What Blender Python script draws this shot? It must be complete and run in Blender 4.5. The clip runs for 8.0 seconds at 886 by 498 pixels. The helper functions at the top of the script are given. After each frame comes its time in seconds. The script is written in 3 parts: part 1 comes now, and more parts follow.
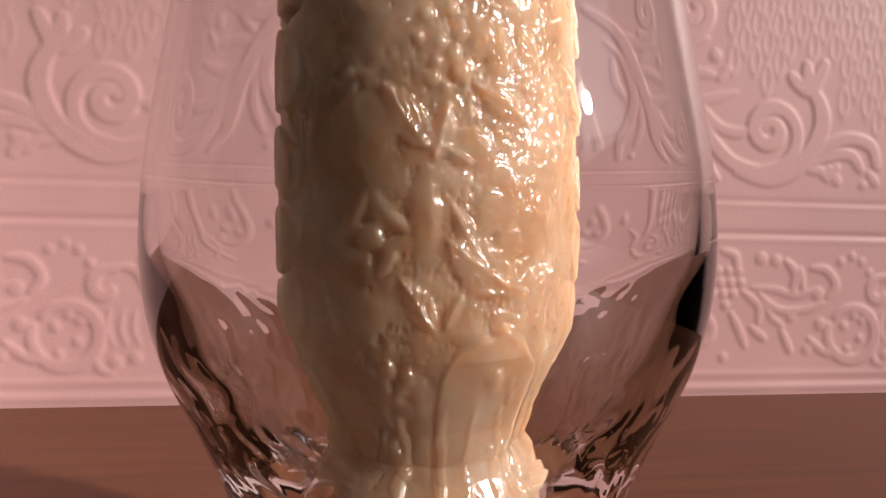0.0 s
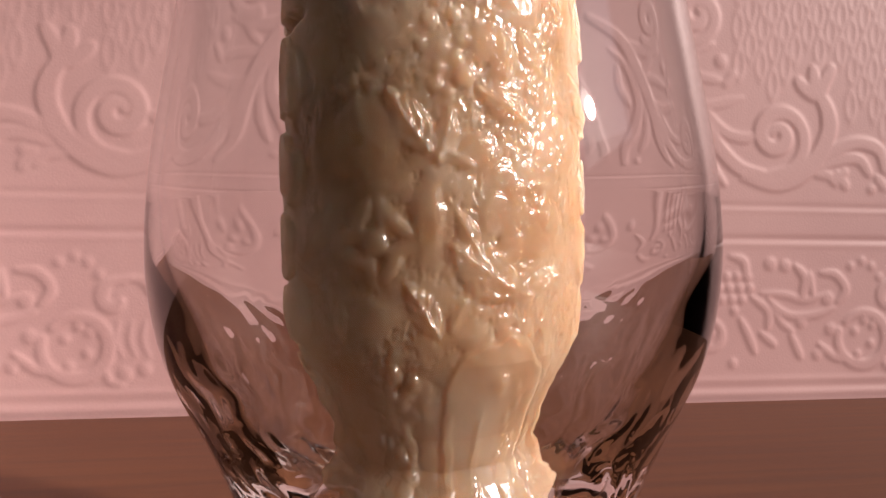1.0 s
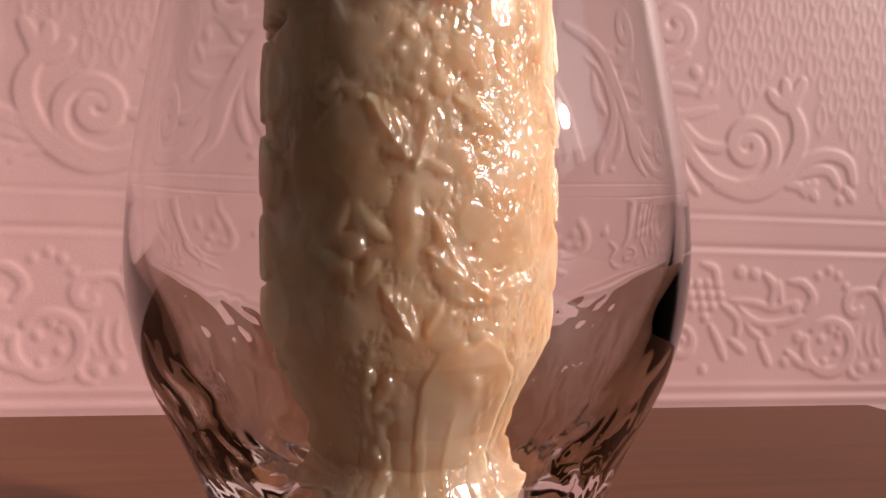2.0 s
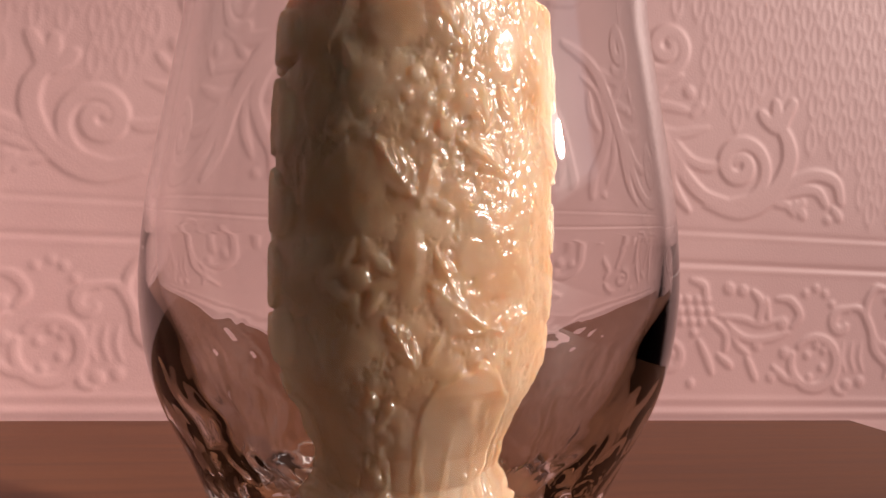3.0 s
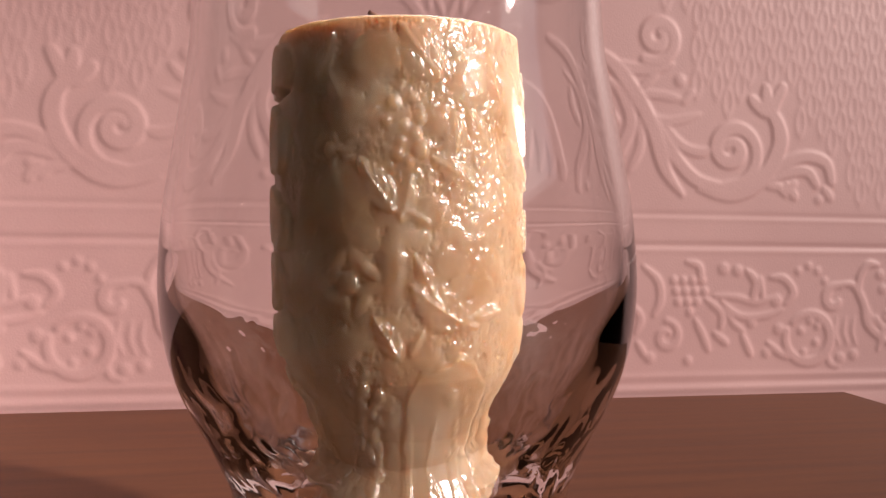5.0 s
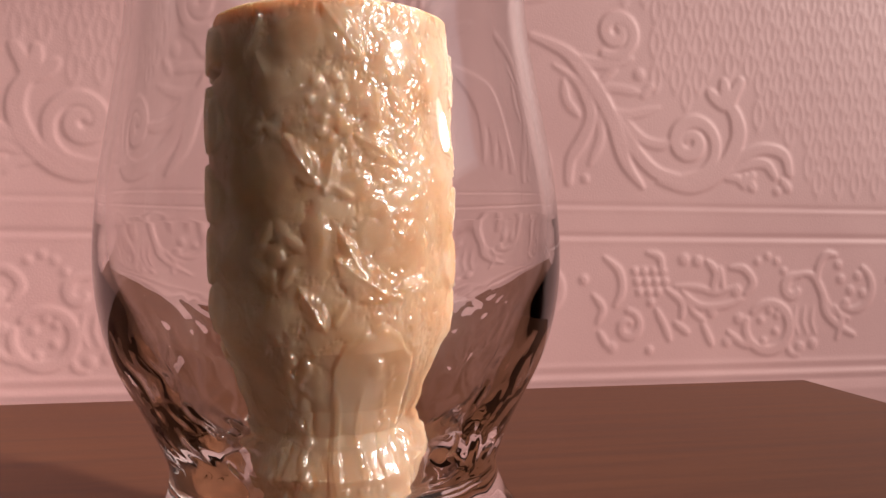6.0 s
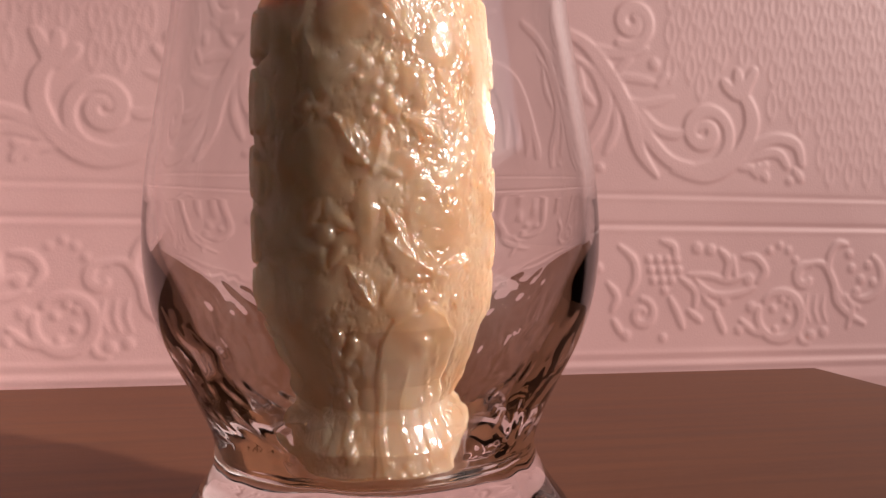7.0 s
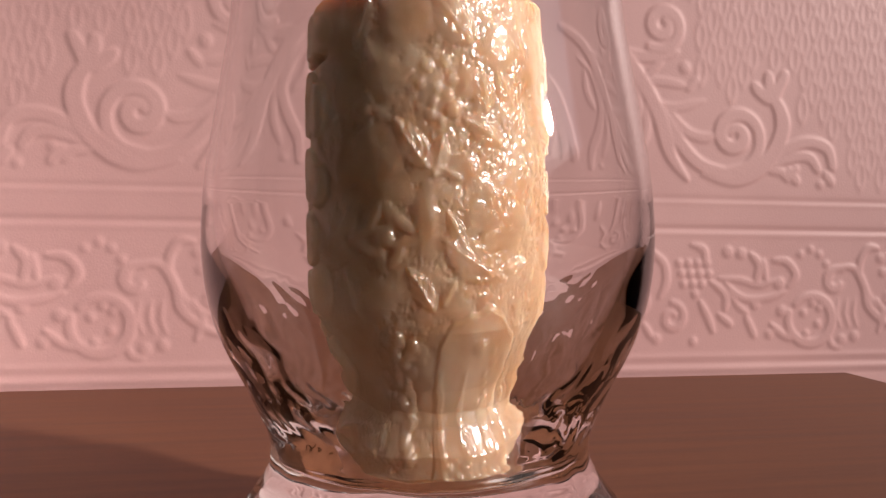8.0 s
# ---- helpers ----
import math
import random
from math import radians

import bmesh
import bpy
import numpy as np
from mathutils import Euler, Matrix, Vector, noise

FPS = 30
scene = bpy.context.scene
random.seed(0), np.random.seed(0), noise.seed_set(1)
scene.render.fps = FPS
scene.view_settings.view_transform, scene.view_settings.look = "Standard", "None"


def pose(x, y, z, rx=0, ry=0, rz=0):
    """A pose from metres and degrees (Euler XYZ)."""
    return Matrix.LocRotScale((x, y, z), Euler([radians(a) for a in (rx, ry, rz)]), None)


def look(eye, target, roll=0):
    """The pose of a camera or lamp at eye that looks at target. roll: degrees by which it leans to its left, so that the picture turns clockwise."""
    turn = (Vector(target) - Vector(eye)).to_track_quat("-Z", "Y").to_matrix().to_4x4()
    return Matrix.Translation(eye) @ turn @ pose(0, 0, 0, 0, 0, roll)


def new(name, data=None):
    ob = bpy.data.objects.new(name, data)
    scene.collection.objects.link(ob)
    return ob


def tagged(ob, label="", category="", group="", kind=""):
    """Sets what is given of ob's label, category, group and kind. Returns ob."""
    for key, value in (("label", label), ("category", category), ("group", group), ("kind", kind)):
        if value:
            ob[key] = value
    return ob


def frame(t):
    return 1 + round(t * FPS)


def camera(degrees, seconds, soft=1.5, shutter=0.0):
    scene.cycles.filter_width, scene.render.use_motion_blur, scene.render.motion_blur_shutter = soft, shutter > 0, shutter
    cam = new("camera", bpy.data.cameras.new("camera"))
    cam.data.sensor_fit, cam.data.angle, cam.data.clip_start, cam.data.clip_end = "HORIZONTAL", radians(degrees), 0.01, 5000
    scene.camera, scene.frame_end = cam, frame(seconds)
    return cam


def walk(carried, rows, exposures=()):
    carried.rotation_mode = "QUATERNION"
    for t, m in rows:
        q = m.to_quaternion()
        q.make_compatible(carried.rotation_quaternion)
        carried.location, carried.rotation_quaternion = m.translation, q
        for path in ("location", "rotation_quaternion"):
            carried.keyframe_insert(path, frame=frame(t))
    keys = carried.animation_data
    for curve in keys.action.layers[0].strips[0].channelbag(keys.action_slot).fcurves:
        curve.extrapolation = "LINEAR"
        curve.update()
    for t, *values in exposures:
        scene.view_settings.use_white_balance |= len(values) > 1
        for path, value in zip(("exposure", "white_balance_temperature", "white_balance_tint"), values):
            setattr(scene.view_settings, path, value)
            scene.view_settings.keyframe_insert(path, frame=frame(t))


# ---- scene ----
EXPOSURES = [(0.0, 0.0, 5850, 13), (3.0, 0.0, 5950, 13), (3.4, -0.1, 6500, 10), (4.3, -0.13, 6500, 10), (4.7, 0.0, 5900, 13), (8.0, 0.0, 5850, 13)]
cam = camera(56.20, 8.0)
PATH = [
    (0, 0.00897, 0.01380, 0.83678, 88.984, -1.192, -10.993),
    (0.5, 0.00870, 0.01334, 0.83663, 89.561, -0.840, -10.193),
    (1, 0.00972, 0.01338, 0.83567, 89.712, -0.566, -10.388),
    (1.5, 0.00945, 0.01244, 0.83580, 89.826, -0.778, -11.298),
    (3, 0.00540, 0.00269, 0.84256, 89.941, -2.614, -12.567),
    (3.5, -0.00022, -0.00250, 0.86433, 90.525, -2.482, -12.277),
    (4, -0.00415, -0.00870, 0.87362, 90.702, -2.061, -11.618),
    (4.5, 0.00128, -0.01359, 0.86361, 89.845, -1.424, -10.823),
    (5, 0.00935, -0.02062, 0.84874, 88.514, -0.911, -11.215),
    (5.2, 0.01455, -0.02181, 0.84593, 88.638, -0.633, -10.970),
    (6.3, 0.02339, -0.03201, 0.84031, 88.908, -0.568, -12.150),
    (6.5, 0.02102, -0.03189, 0.83903, 88.716, -0.679, -12.158),
    (7, 0.01115, -0.03146, 0.83806, 88.473, -0.688, -12.139),
    (7.5, 0.00339, -0.03078, 0.83830, 88.491, -0.769, -11.701),
    (8, -0.00026, -0.03008, 0.83780, 88.684, -0.810, -11.385),
]
walk(cam, [(t, pose(x, y, z, rx, ry, rz)) for t, x, y, z, rx, ry, rz in PATH], EXPOSURES)

# ---- world, sun and window light ----
WALL_Y, TABLE_Z = 0.4265, 0.7535
SUN_FROM = Vector((0.735, -0.544, 0.403)).normalized()
world = bpy.data.worlds.new("evening_sky")
scene.world = world
world.use_nodes = True
wn = world.node_tree.nodes
sky = wn.new("ShaderNodeTexSky")
sky.sky_type, sky.sun_disc = "NISHITA", False
sky.sun_elevation = math.asin(SUN_FROM.z)
sky.sun_rotation = math.atan2(SUN_FROM.x, SUN_FROM.y)
wn["Background"].inputs["Strength"].default_value = 0.06
world.node_tree.links.new(sky.outputs["Color"], wn["Background"].inputs["Color"])
sun = new("sun", bpy.data.lights.new("sun", "SUN"))
sun.data.energy, sun.data.angle, sun.data.color = 3.7, radians(3.6), (1.0, 0.79, 0.645)
sun.matrix_world = look(SUN_FROM * 6, (0, 0, 0))

# ---- materials ----
def material(name, base, rough=0.5, metal=0.0):
    m = bpy.data.materials.new(name)
    m.use_nodes = True
    b = m.node_tree.nodes["Principled BSDF"]
    b.inputs["Base Color"].default_value = (*base, 1)
    b.inputs["Roughness"].default_value = rough
    b.inputs["Metallic"].default_value = metal
    return m, m.node_tree.nodes, m.node_tree.links, b


def mottle(m, nodes, links, b, dark, light, scale, stretch=(1, 1, 1), detail=6.0, fine=0.0, bump=0.0, bump_scale=400.0, rough=None):
    """Colour that wanders between two tones at two scales, with a fine bump."""
    at = nodes.new("ShaderNodeTexCoord")
    turn = nodes.new("ShaderNodeMapping")
    turn.inputs["Scale"].default_value = stretch
    links.new(at.outputs["Object"], turn.inputs["Vector"])
    n1 = nodes.new("ShaderNodeTexNoise")
    n1.inputs["Scale"].default_value, n1.inputs["Detail"].default_value = scale, detail
    links.new(turn.outputs["Vector"], n1.inputs["Vector"])
    n2 = nodes.new("ShaderNodeTexNoise")
    n2.inputs["Scale"].default_value, n2.inputs["Detail"].default_value = bump_scale, 3.0
    links.new(turn.outputs["Vector"], n2.inputs["Vector"])
    mix = nodes.new("ShaderNodeMath")
    mix.operation = "MULTIPLY_ADD"
    mix.inputs[1].default_value = fine
    links.new(n2.outputs["Fac"], mix.inputs[0])
    links.new(n1.outputs["Fac"], mix.inputs[2])
    ramp = nodes.new("ShaderNodeValToRGB")
    ramp.color_ramp.elements[0].position, ramp.color_ramp.elements[1].position = 0.35 + fine / 2, 0.68 + fine / 2
    ramp.color_ramp.elements[0].color, ramp.color_ramp.elements[1].color = (*dark, 1), (*light, 1)
    links.new(mix.outputs[0], ramp.inputs["Fac"])
    links.new(ramp.outputs["Color"], b.inputs["Base Color"])
    if rough:
        span = nodes.new("ShaderNodeMapRange")
        span.inputs["To Min"].default_value, span.inputs["To Max"].default_value = rough
        links.new(n1.outputs["Fac"], span.inputs["Value"])
        links.new(span.outputs["Result"], b.inputs["Roughness"])
    if bump:
        bm_ = nodes.new("ShaderNodeBump")
        bm_.inputs["Strength"].default_value, bm_.inputs["Distance"].default_value = 0.6, bump
        links.new(n2.outputs["Fac"], bm_.inputs["Height"])
        links.new(bm_.outputs["Normal"], b.inputs["Normal"])
    return m


PAPER = mottle(*material("embossed_wallpaper", (0.7, 0.5, 0.45), 0.55), (0.66, 0.41, 0.40), (0.73, 0.47, 0.455), 9.0, fine=0.25, bump=0.00012, bump_scale=900.0, rough=(0.45, 0.6))
PLASTER = mottle(*material("wall_paint", (0.7, 0.6, 0.55), 0.8), (0.17, 0.115, 0.09), (0.22, 0.155, 0.125), 3.0, fine=0.2, bump=0.0005)
CEILING = mottle(*material("ceiling_paint", (0.8, 0.78, 0.75), 0.85), (0.40, 0.34, 0.29), (0.46, 0.40, 0.35), 3.0, fine=0.2, bump=0.0005)
VENEER = mottle(*material("brown_veneer", (0.12, 0.05, 0.03), 0.4), (0.15, 0.058, 0.026), (0.21, 0.088, 0.043), 14.0, stretch=(0.6, 9, 9), fine=0.3, bump=0.0001, bump_scale=300.0, rough=(0.42, 0.58))
VENEER.node_tree.nodes["Principled BSDF"].inputs["Specular IOR Level"].default_value = 0.3
BOARDS = mottle(*material("floor_wood", (0.2, 0.12, 0.07), 0.5), (0.16, 0.09, 0.05), (0.26, 0.16, 0.09), 6.0, stretch=(1, 8, 8), fine=0.3, bump=0.0003)
FRAME_WHITE = mottle(*material("white_gloss_paint", (0.8, 0.8, 0.78), 0.35), (0.76, 0.75, 0.72), (0.82, 0.81, 0.79), 5.0, fine=0.2, bump=0.0002)

WAX, wx, wl, wb = material("beige_wax", (0.5, 0.4, 0.3), 0.3)
mottle(WAX, wx, wl, wb, (0.32, 0.200, 0.108), (0.39, 0.295, 0.200), 60.0, fine=0.15)
wb.inputs["Subsurface Weight"].default_value = 1.0
wb.inputs["Subsurface Radius"].default_value = (1.0, 0.6, 0.4)
wb.inputs["Subsurface Scale"].default_value = 0.016
wb.inputs["Specular IOR Level"].default_value = 0.0
# the clear glossy skin over the milky wax: mostly see-through, with sharp glints
SKIN, kx, kl, kb = material("clear_wax_skin", (1, 1, 1), 0.2)
kx.remove(kb)
clear_, gloss_, both_ = kx.new("ShaderNodeBsdfTransparent"), kx.new("ShaderNodeBsdfGlossy"), kx.new("ShaderNodeMixShader")
at_, cloud_, span_ = kx.new("ShaderNodeTexCoord"), kx.new("ShaderNodeTexNoise"), kx.new("ShaderNodeMapRange")
cloud_.inputs["Scale"].default_value, cloud_.inputs["Detail"].default_value = 120.0, 3.0
span_.inputs["To Min"].default_value, span_.inputs["To Max"].default_value = 0.14, 0.23
both_.inputs["Fac"].default_value = 0.125
kl.new(at_.outputs["Object"], cloud_.inputs["Vector"])
kl.new(cloud_.outputs["Fac"], span_.inputs["Value"])
kl.new(span_.outputs["Result"], gloss_.inputs["Roughness"])
kl.new(clear_.outputs["BSDF"], both_.inputs[1])
kl.new(gloss_.outputs["BSDF"], both_.inputs[2])
kl.new(both_.outputs["Shader"], kx["Material Output"].inputs["Surface"])
WICK = mottle(*material("burnt_wick", (0.03, 0.02, 0.02), 0.9), (0.18, 0.085, 0.06), (0.30, 0.16, 0.12), 300.0, fine=0.2, bump=0.0003)

INK = mottle(*material("dark_print", (0.05, 0.03, 0.03), 0.6), (0.04, 0.022, 0.02), (0.07, 0.04, 0.035), 200.0, fine=0.2)
GLASS, gx, gl, gb = material("clear_glass", (1, 1, 1), 0.0)
gb.inputs["Transmission Weight"].default_value = 1.0
gb.inputs["IOR"].default_value = 1.5


# ---- mesh helpers ----
def mesh_object(name, bm, mat, parent=None, smooth=False):
    bmesh.ops.recalc_face_normals(bm, faces=bm.faces)
    me = bpy.data.meshes.new(name)
    bm.to_mesh(me)
    bm.free()
    if smooth:
        me.polygons.foreach_set("use_smooth", [True] * len(me.polygons))
    me.materials.append(mat)
    ob = new(name, me)
    ob.parent = parent
    return ob


def part(name, bm, mat, parent, label="", smooth=False):
    return tagged(mesh_object(name, bm, mat, parent, smooth), label)


def box(bm, lo, hi, bevel=0.0):
    m = Matrix.LocRotScale([(a + b) / 2 for a, b in zip(lo, hi)], None, [b - a for a, b in zip(lo, hi)])
    vs = bmesh.ops.create_cube(bm, size=1, matrix=m)["verts"]
    if bevel:
        es = {e for v in vs for e in v.link_edges}
        bmesh.ops.bevel(bm, geom=list(es), offset=bevel, segments=2, affect="EDGES", profile=0.5)
    return bm


def slab(name, lo, hi, mat, parent=None, bevel=0.0, label=""):
    return part(name, box(bmesh.new(), lo, hi, bevel), mat, parent, label)


def thing(name, at, label, category, group="", kind=""):
    ob = new(name)
    ob.location = at
    return tagged(ob, label, category, group, kind)


def grid_mesh(name, pts, mat, wrap=False):
    """A smooth sheet from an array of points, rows x columns x 3, closed round its columns where wrap is set."""
    rows, cols = pts.shape[:2]
    idx = np.arange(rows * cols).reshape(rows, cols)
    right = np.roll(idx, -1, 1) if wrap else idx[:, 1:]
    left = idx if wrap else idx[:, :-1]
    quads = np.stack([left[:-1], right[:-1], right[1:], left[1:]], -1).reshape(-1, 4)
    me = bpy.data.meshes.new(name)
    me.vertices.add(rows * cols)
    me.vertices.foreach_set("co", pts.reshape(-1).astype(np.float32))
    me.loops.add(quads.size)
    me.loops.foreach_set("vertex_index", quads.reshape(-1).astype(np.int32))
    me.polygons.add(len(quads))
    me.polygons.foreach_set("loop_start", np.arange(0, quads.size, 4, dtype=np.int32))
    me.polygons.foreach_set("use_smooth", np.ones(len(quads), dtype=bool))
    me.update(calc_edges=True)
    me.validate()
    me.materials.append(mat)
    return new(name, me)


def lathe(profile, steps=128, wobble=None):
    bm = bmesh.new()
    rings = []
    for k, (r, z) in enumerate(profile):
        if r <= 0:
            rings.append([bm.verts.new((0, 0, z))])
            continue
        ring = []
        for i in range(steps):
            a = 2 * math.pi * i / steps
            r2, z2 = wobble(k, r, a, z) if wobble else (r, z)
            ring.append(bm.verts.new((r2 * math.cos(a), r2 * math.sin(a), z2)))
        rings.append(ring)
    for p, q in zip(rings, rings[1:]):
        for i in range(steps):
            j = (i + 1) % steps
            if len(p) == 1 and len(q) > 1:
                bm.faces.new((p[0], q[i], q[j]))
            elif len(q) == 1 and len(p) > 1:
                bm.faces.new((p[i], p[j], q[0]))
            elif len(p) > 1:
                bm.faces.new((p[i], p[j], q[j], q[i]))
    return bm


def smooth_profile(knots, per=6):
    """Catmull-Rom through (r, z) knots."""
    out = []
    k = [knots[0], *knots, knots[-1]]
    for a, b, c, d in zip(k, k[1:], k[2:], k[3:]):
        for s in range(per):
            t = s / per
            out.append(tuple(0.5 * (2 * b[n] + (c[n] - a[n]) * t + (2 * a[n] - 5 * b[n] + 4 * c[n] - d[n]) * t * t + (3 * b[n] - a[n] - 3 * c[n] + d[n]) * t ** 3) for n in (0, 1)))
    out.append(knots[-1])
    return out


# ---- relief: heights pressed into a sheet, in millimetres ----
class Sheet:
    """A height field over u (across) and v (up), both in millimetres."""

    def __init__(self, u0, u1, v0, v1, step_u, step_v):
        self.u = np.arange(u0, u1 + step_u / 2, step_u)
        self.v = np.arange(v0, v1 + step_v / 2, step_v)
        self.h = np.zeros((len(self.v), len(self.u)))

    def window(self, u0, u1, v0, v1):
        i0, i1 = np.searchsorted(self.u, (u0, u1))
        j0, j1 = np.searchsorted(self.v, (v0, v1))
        return slice(j0, j1), slice(i0, i1)

    def near(self, cu, cv, reach):
        s = self.window(cu - reach, cu + reach, cv - reach, cv + reach)
        uu, vv = np.meshgrid(self.u[s[1]], self.v[s[0]])
        return s, uu - cu, vv - cv

    def raise_to(self, s, h):
        self.h[s] = np.maximum(self.h[s], h)

    def stroke(self, knots, w, high=1.0, taper=(0.4, 0.4), edge=1.7):
        """A raised band along a smooth line through a few knots."""
        line = np.array(smooth_profile(knots, 10))
        n = len(line)
        pad = w + edge
        s = self.window(line[:, 0].min() - pad, line[:, 0].max() + pad, line[:, 1].min() - pad, line[:, 1].max() + pad)
        uu, vv = np.meshgrid(self.u[s[1]], self.v[s[0]])
        best = np.zeros_like(uu)
        if not best.size:
            return
        for k in range(n - 1):
            a, b = line[k], line[k + 1]
            d = b - a
            t = np.clip(((uu - a[0]) * d[0] + (vv - a[1]) * d[1]) / max(d @ d, 1e-9), 0, 1)
            r = np.hypot(uu - a[0] - t * d[0], vv - a[1] - t * d[1])
            f = (k + 0.5) / n
            ww = w * min(1.0, taper[0] + (1 - taper[0]) * f / 0.3, taper[1] + (1 - taper[1]) * (1 - f) / 0.3)
            x = np.clip((ww - r) / edge + 0.5, 0, 1)
            best = np.maximum(best, high * (0.75 + 0.25 * ww / w) * (x * x * (3 - 2 * x)) * (1 - 0.22 * np.clip(1 - r / ww, 0, 1)))
        self.raise_to(s, best)

    def dot(self, cu, cv, r, high=1.0):
        s, du, dv = self.near(cu, cv, r * 1.3)
        x = np.clip(1.15 - np.hypot(du, dv) / r, 0, 1)
        self.raise_to(s, high * np.sqrt(x * (2 - x)))

    def spiral(self, cu, cv, r0, r1, a0, turns, w, high=1.0, hand=1):
        n = 18
        pts = []
        for k in range(n + 1):
            f = k / n
            a = radians(a0) + hand * 2 * math.pi * turns * f
            r = r0 * (r1 / r0) ** f
            pts.append((cu + r * math.cos(a), cv + r * math.sin(a)))
        self.stroke(pts, w, high, (0.7, 0.55))


def wallpaper():
    """Embossed paper: a mirrored scroll panel over a lattice, above a running frieze."""
    sh = Sheet(-230, 510, 655, 1075, 0.75, 0.75)
    axis, foot = 99.5, 857.0
    for side in (-1, 1):
        def at(u, v):
            return (axis + side * u, foot + v)

        def band(knots, w, high=1.0, taper=(0.4, 0.4)):
            sh.stroke([at(*k) for k in knots], w, high, taper)
        band([(70, 98), (92, 89), (108, 72), (121, 50), (129, 27), (140, 13)], 4.6, 1.2, (0.4, 0.25))
        band([(122, 58), (133, 37), (148, 22), (165, 17)], 4.0, 1.1, (0.2, 0.9))
        sh.spiral(*at(170.5, 40), 22.0, 3.5, -100 if side > 0 else -80, 1.7, 4.2, 1.15, side)
        band([(150, 16), (172, 13), (192, 25), (201.5, 42), (201, 54), (196, 63)], 5.0, 1.2, (0.2, 0.7))
        band([(127, 55), (138, 42), (150, 38), (158, 40)], 3.0, 0.9, (0.3, 0.3))
        band([(112, 60), (130, 55), (150, 60)], 2.6, 0.7, (0.3, 0.1))
        for tip in ((183, 70), (192, 77), (203, 78)):
            band([(196, 61), ((196 + tip[0]) / 2 - 1, (60 + tip[1]) / 2), tip], 3.6, 1.1, (0.5, 0.7))
        band([(192, 22), (206, 33), (220, 37.5), (233, 34), (237, 23)], 3.6, 1.1, (0.2, 0.7))
        band([(196, 22), (210, 28), (221, 28), (227, 21)], 3.2, 0.95, (0.2, 0.7))
        band([(232, 19), (237, 13)], 2.6, 0.9)
        band([(194, 19), (202, 19), (207, 14)], 2.6, 0.9)
        band([(207, 21), (213, 13)], 2.8, 0.9)
        sh.dot(*at(212, 21), 2.6, 0.8)
        sh.dot(*at(229, 12), 2.6, 0.8)
        # the curl above and its leaf
        sh.spiral(*at(122, 103), 15.0, 3.5, -120 if side > 0 else -60, 1.5, 3.8, 1.1, side)
        band([(90, 88), (112, 84), (132, 88)], 3.4, 0.8, (0.2, 0.2))
        band([(110, 70), (124, 70), (138, 68)], 2.6, 0.7, (0.3, 0.2))
        sh.dot(*at(137, 79), 3.4, 0.9)
        band([(112, 73), (118, 78), (123, 84)], 2.4, 0.8)
        band([(139, 66), (145, 73)], 2.2, 0.8)
        # hanging leaf
        band([(84, 82), (99, 72), (107, 55), (102, 40), (95, 28), (94, 15)], 3.6, 1.0, (0.2, 0.6))
        band([(90, 74), (92, 62), (99, 54)], 2.6, 0.8)
        band([(112, 56), (113, 40), (107, 26)], 2.6, 0.85)
        sh.dot(*at(104, 17), 2.6, 0.8)
        # centre stem of crossing lines with fronds
        band([(9, 84), (1, 99), (-7, 122), (1, 145), (7, 168), (0, 192), (-6, 212)], 1.7, 0.9, (1, 1))
        for k, base in enumerate((82, 108, 136, 164)):
            band([(10, base), (13, base + 18), (27, base + 33), (44 - 4 * k, base + 36)], 3.0, 0.9, (0.4, 0.3))
            band([(16, base - 2), (27, base + 12), (46 - 4 * k, base + 20)], 2.6, 0.8, (0.4, 0.3))
        for k in range(4):
            band([(12 + 4 * k, 78), (34 + 9 * k, 74 - 3 * k), (52 + 9 * k, 52 - 8 * k), (54 + 8 * k, 26 - 2 * k)], 3.0, 0.9, (0.4, 0.2))
        band([(60, 118), (78, 122), (88, 134), (82, 146)], 3.4, 0.9)
        band([(52, 150), (70, 160), (92, 158)], 3.0, 0.8)
    # lattice of upright ovals, left out round the ornament
    edge_u = [0, 100, 118, 140, 142, 178, 180, 208, 212, 226, 228, 243, 246, 300, 420]
    edge_v = [240, 240, 128, 122, 70, 66, 86, 86, 56, 50, 46, 40, 16, 14, 14]
    for col in range(-42, 62):
        for row in range(0, 13):
            u = axis + (col + 0.5) * 6.85
            v = foot + 8 + row * 20 + (10 if col % 2 else 0)
            if v - foot < np.interp(abs(u - axis), edge_u, edge_v) or v > 1070:
                continue
            s, du, dv = sh.near(u, v, 12)
            du = du + 0.5 * math.sin(col * 5.1 + row * 3.3)
            r = np.hypot(du / 2.7, dv / 7.6)
            sh.h[s] = np.maximum(sh.h[s], 0.40 * np.exp(-((r - 1.0) / 0.33) ** 2))
            link = 0.40 * np.exp(-(du / 0.8) ** 2) * np.clip(1 - np.abs(np.abs(dv) - 9.5) / 2.5, 0, 1)
            sh.h[s] = np.maximum(sh.h[s], link)
    # running frieze, one unit repeated
    unit = 206.5
    for k in (-1, 0, 1, 2):
        o = k * unit - 89.0

        def run(knots, w, high=1.05, taper=(0.5, 0.5)):
            sh.stroke([(o + a, b) for a, b in knots], 0.82 * w, high, taper, 1.4)
        sh.spiral(o, 786, 15.5, 14.0, 165, 0.93, 3.1, 1.1, 1)
        for a, b in ((-5, 790), (5, 783), (1, 796), (-3, 777), (6, 793)):
            sh.dot(o + a, b, 2.4, 0.95)
        run([(-10, 774), (-18, 776), (-27, 783)], 2.6)
        sh.dot(o - 20, 791, 3.2)
        sh.dot(o - 28, 777, 2.8)
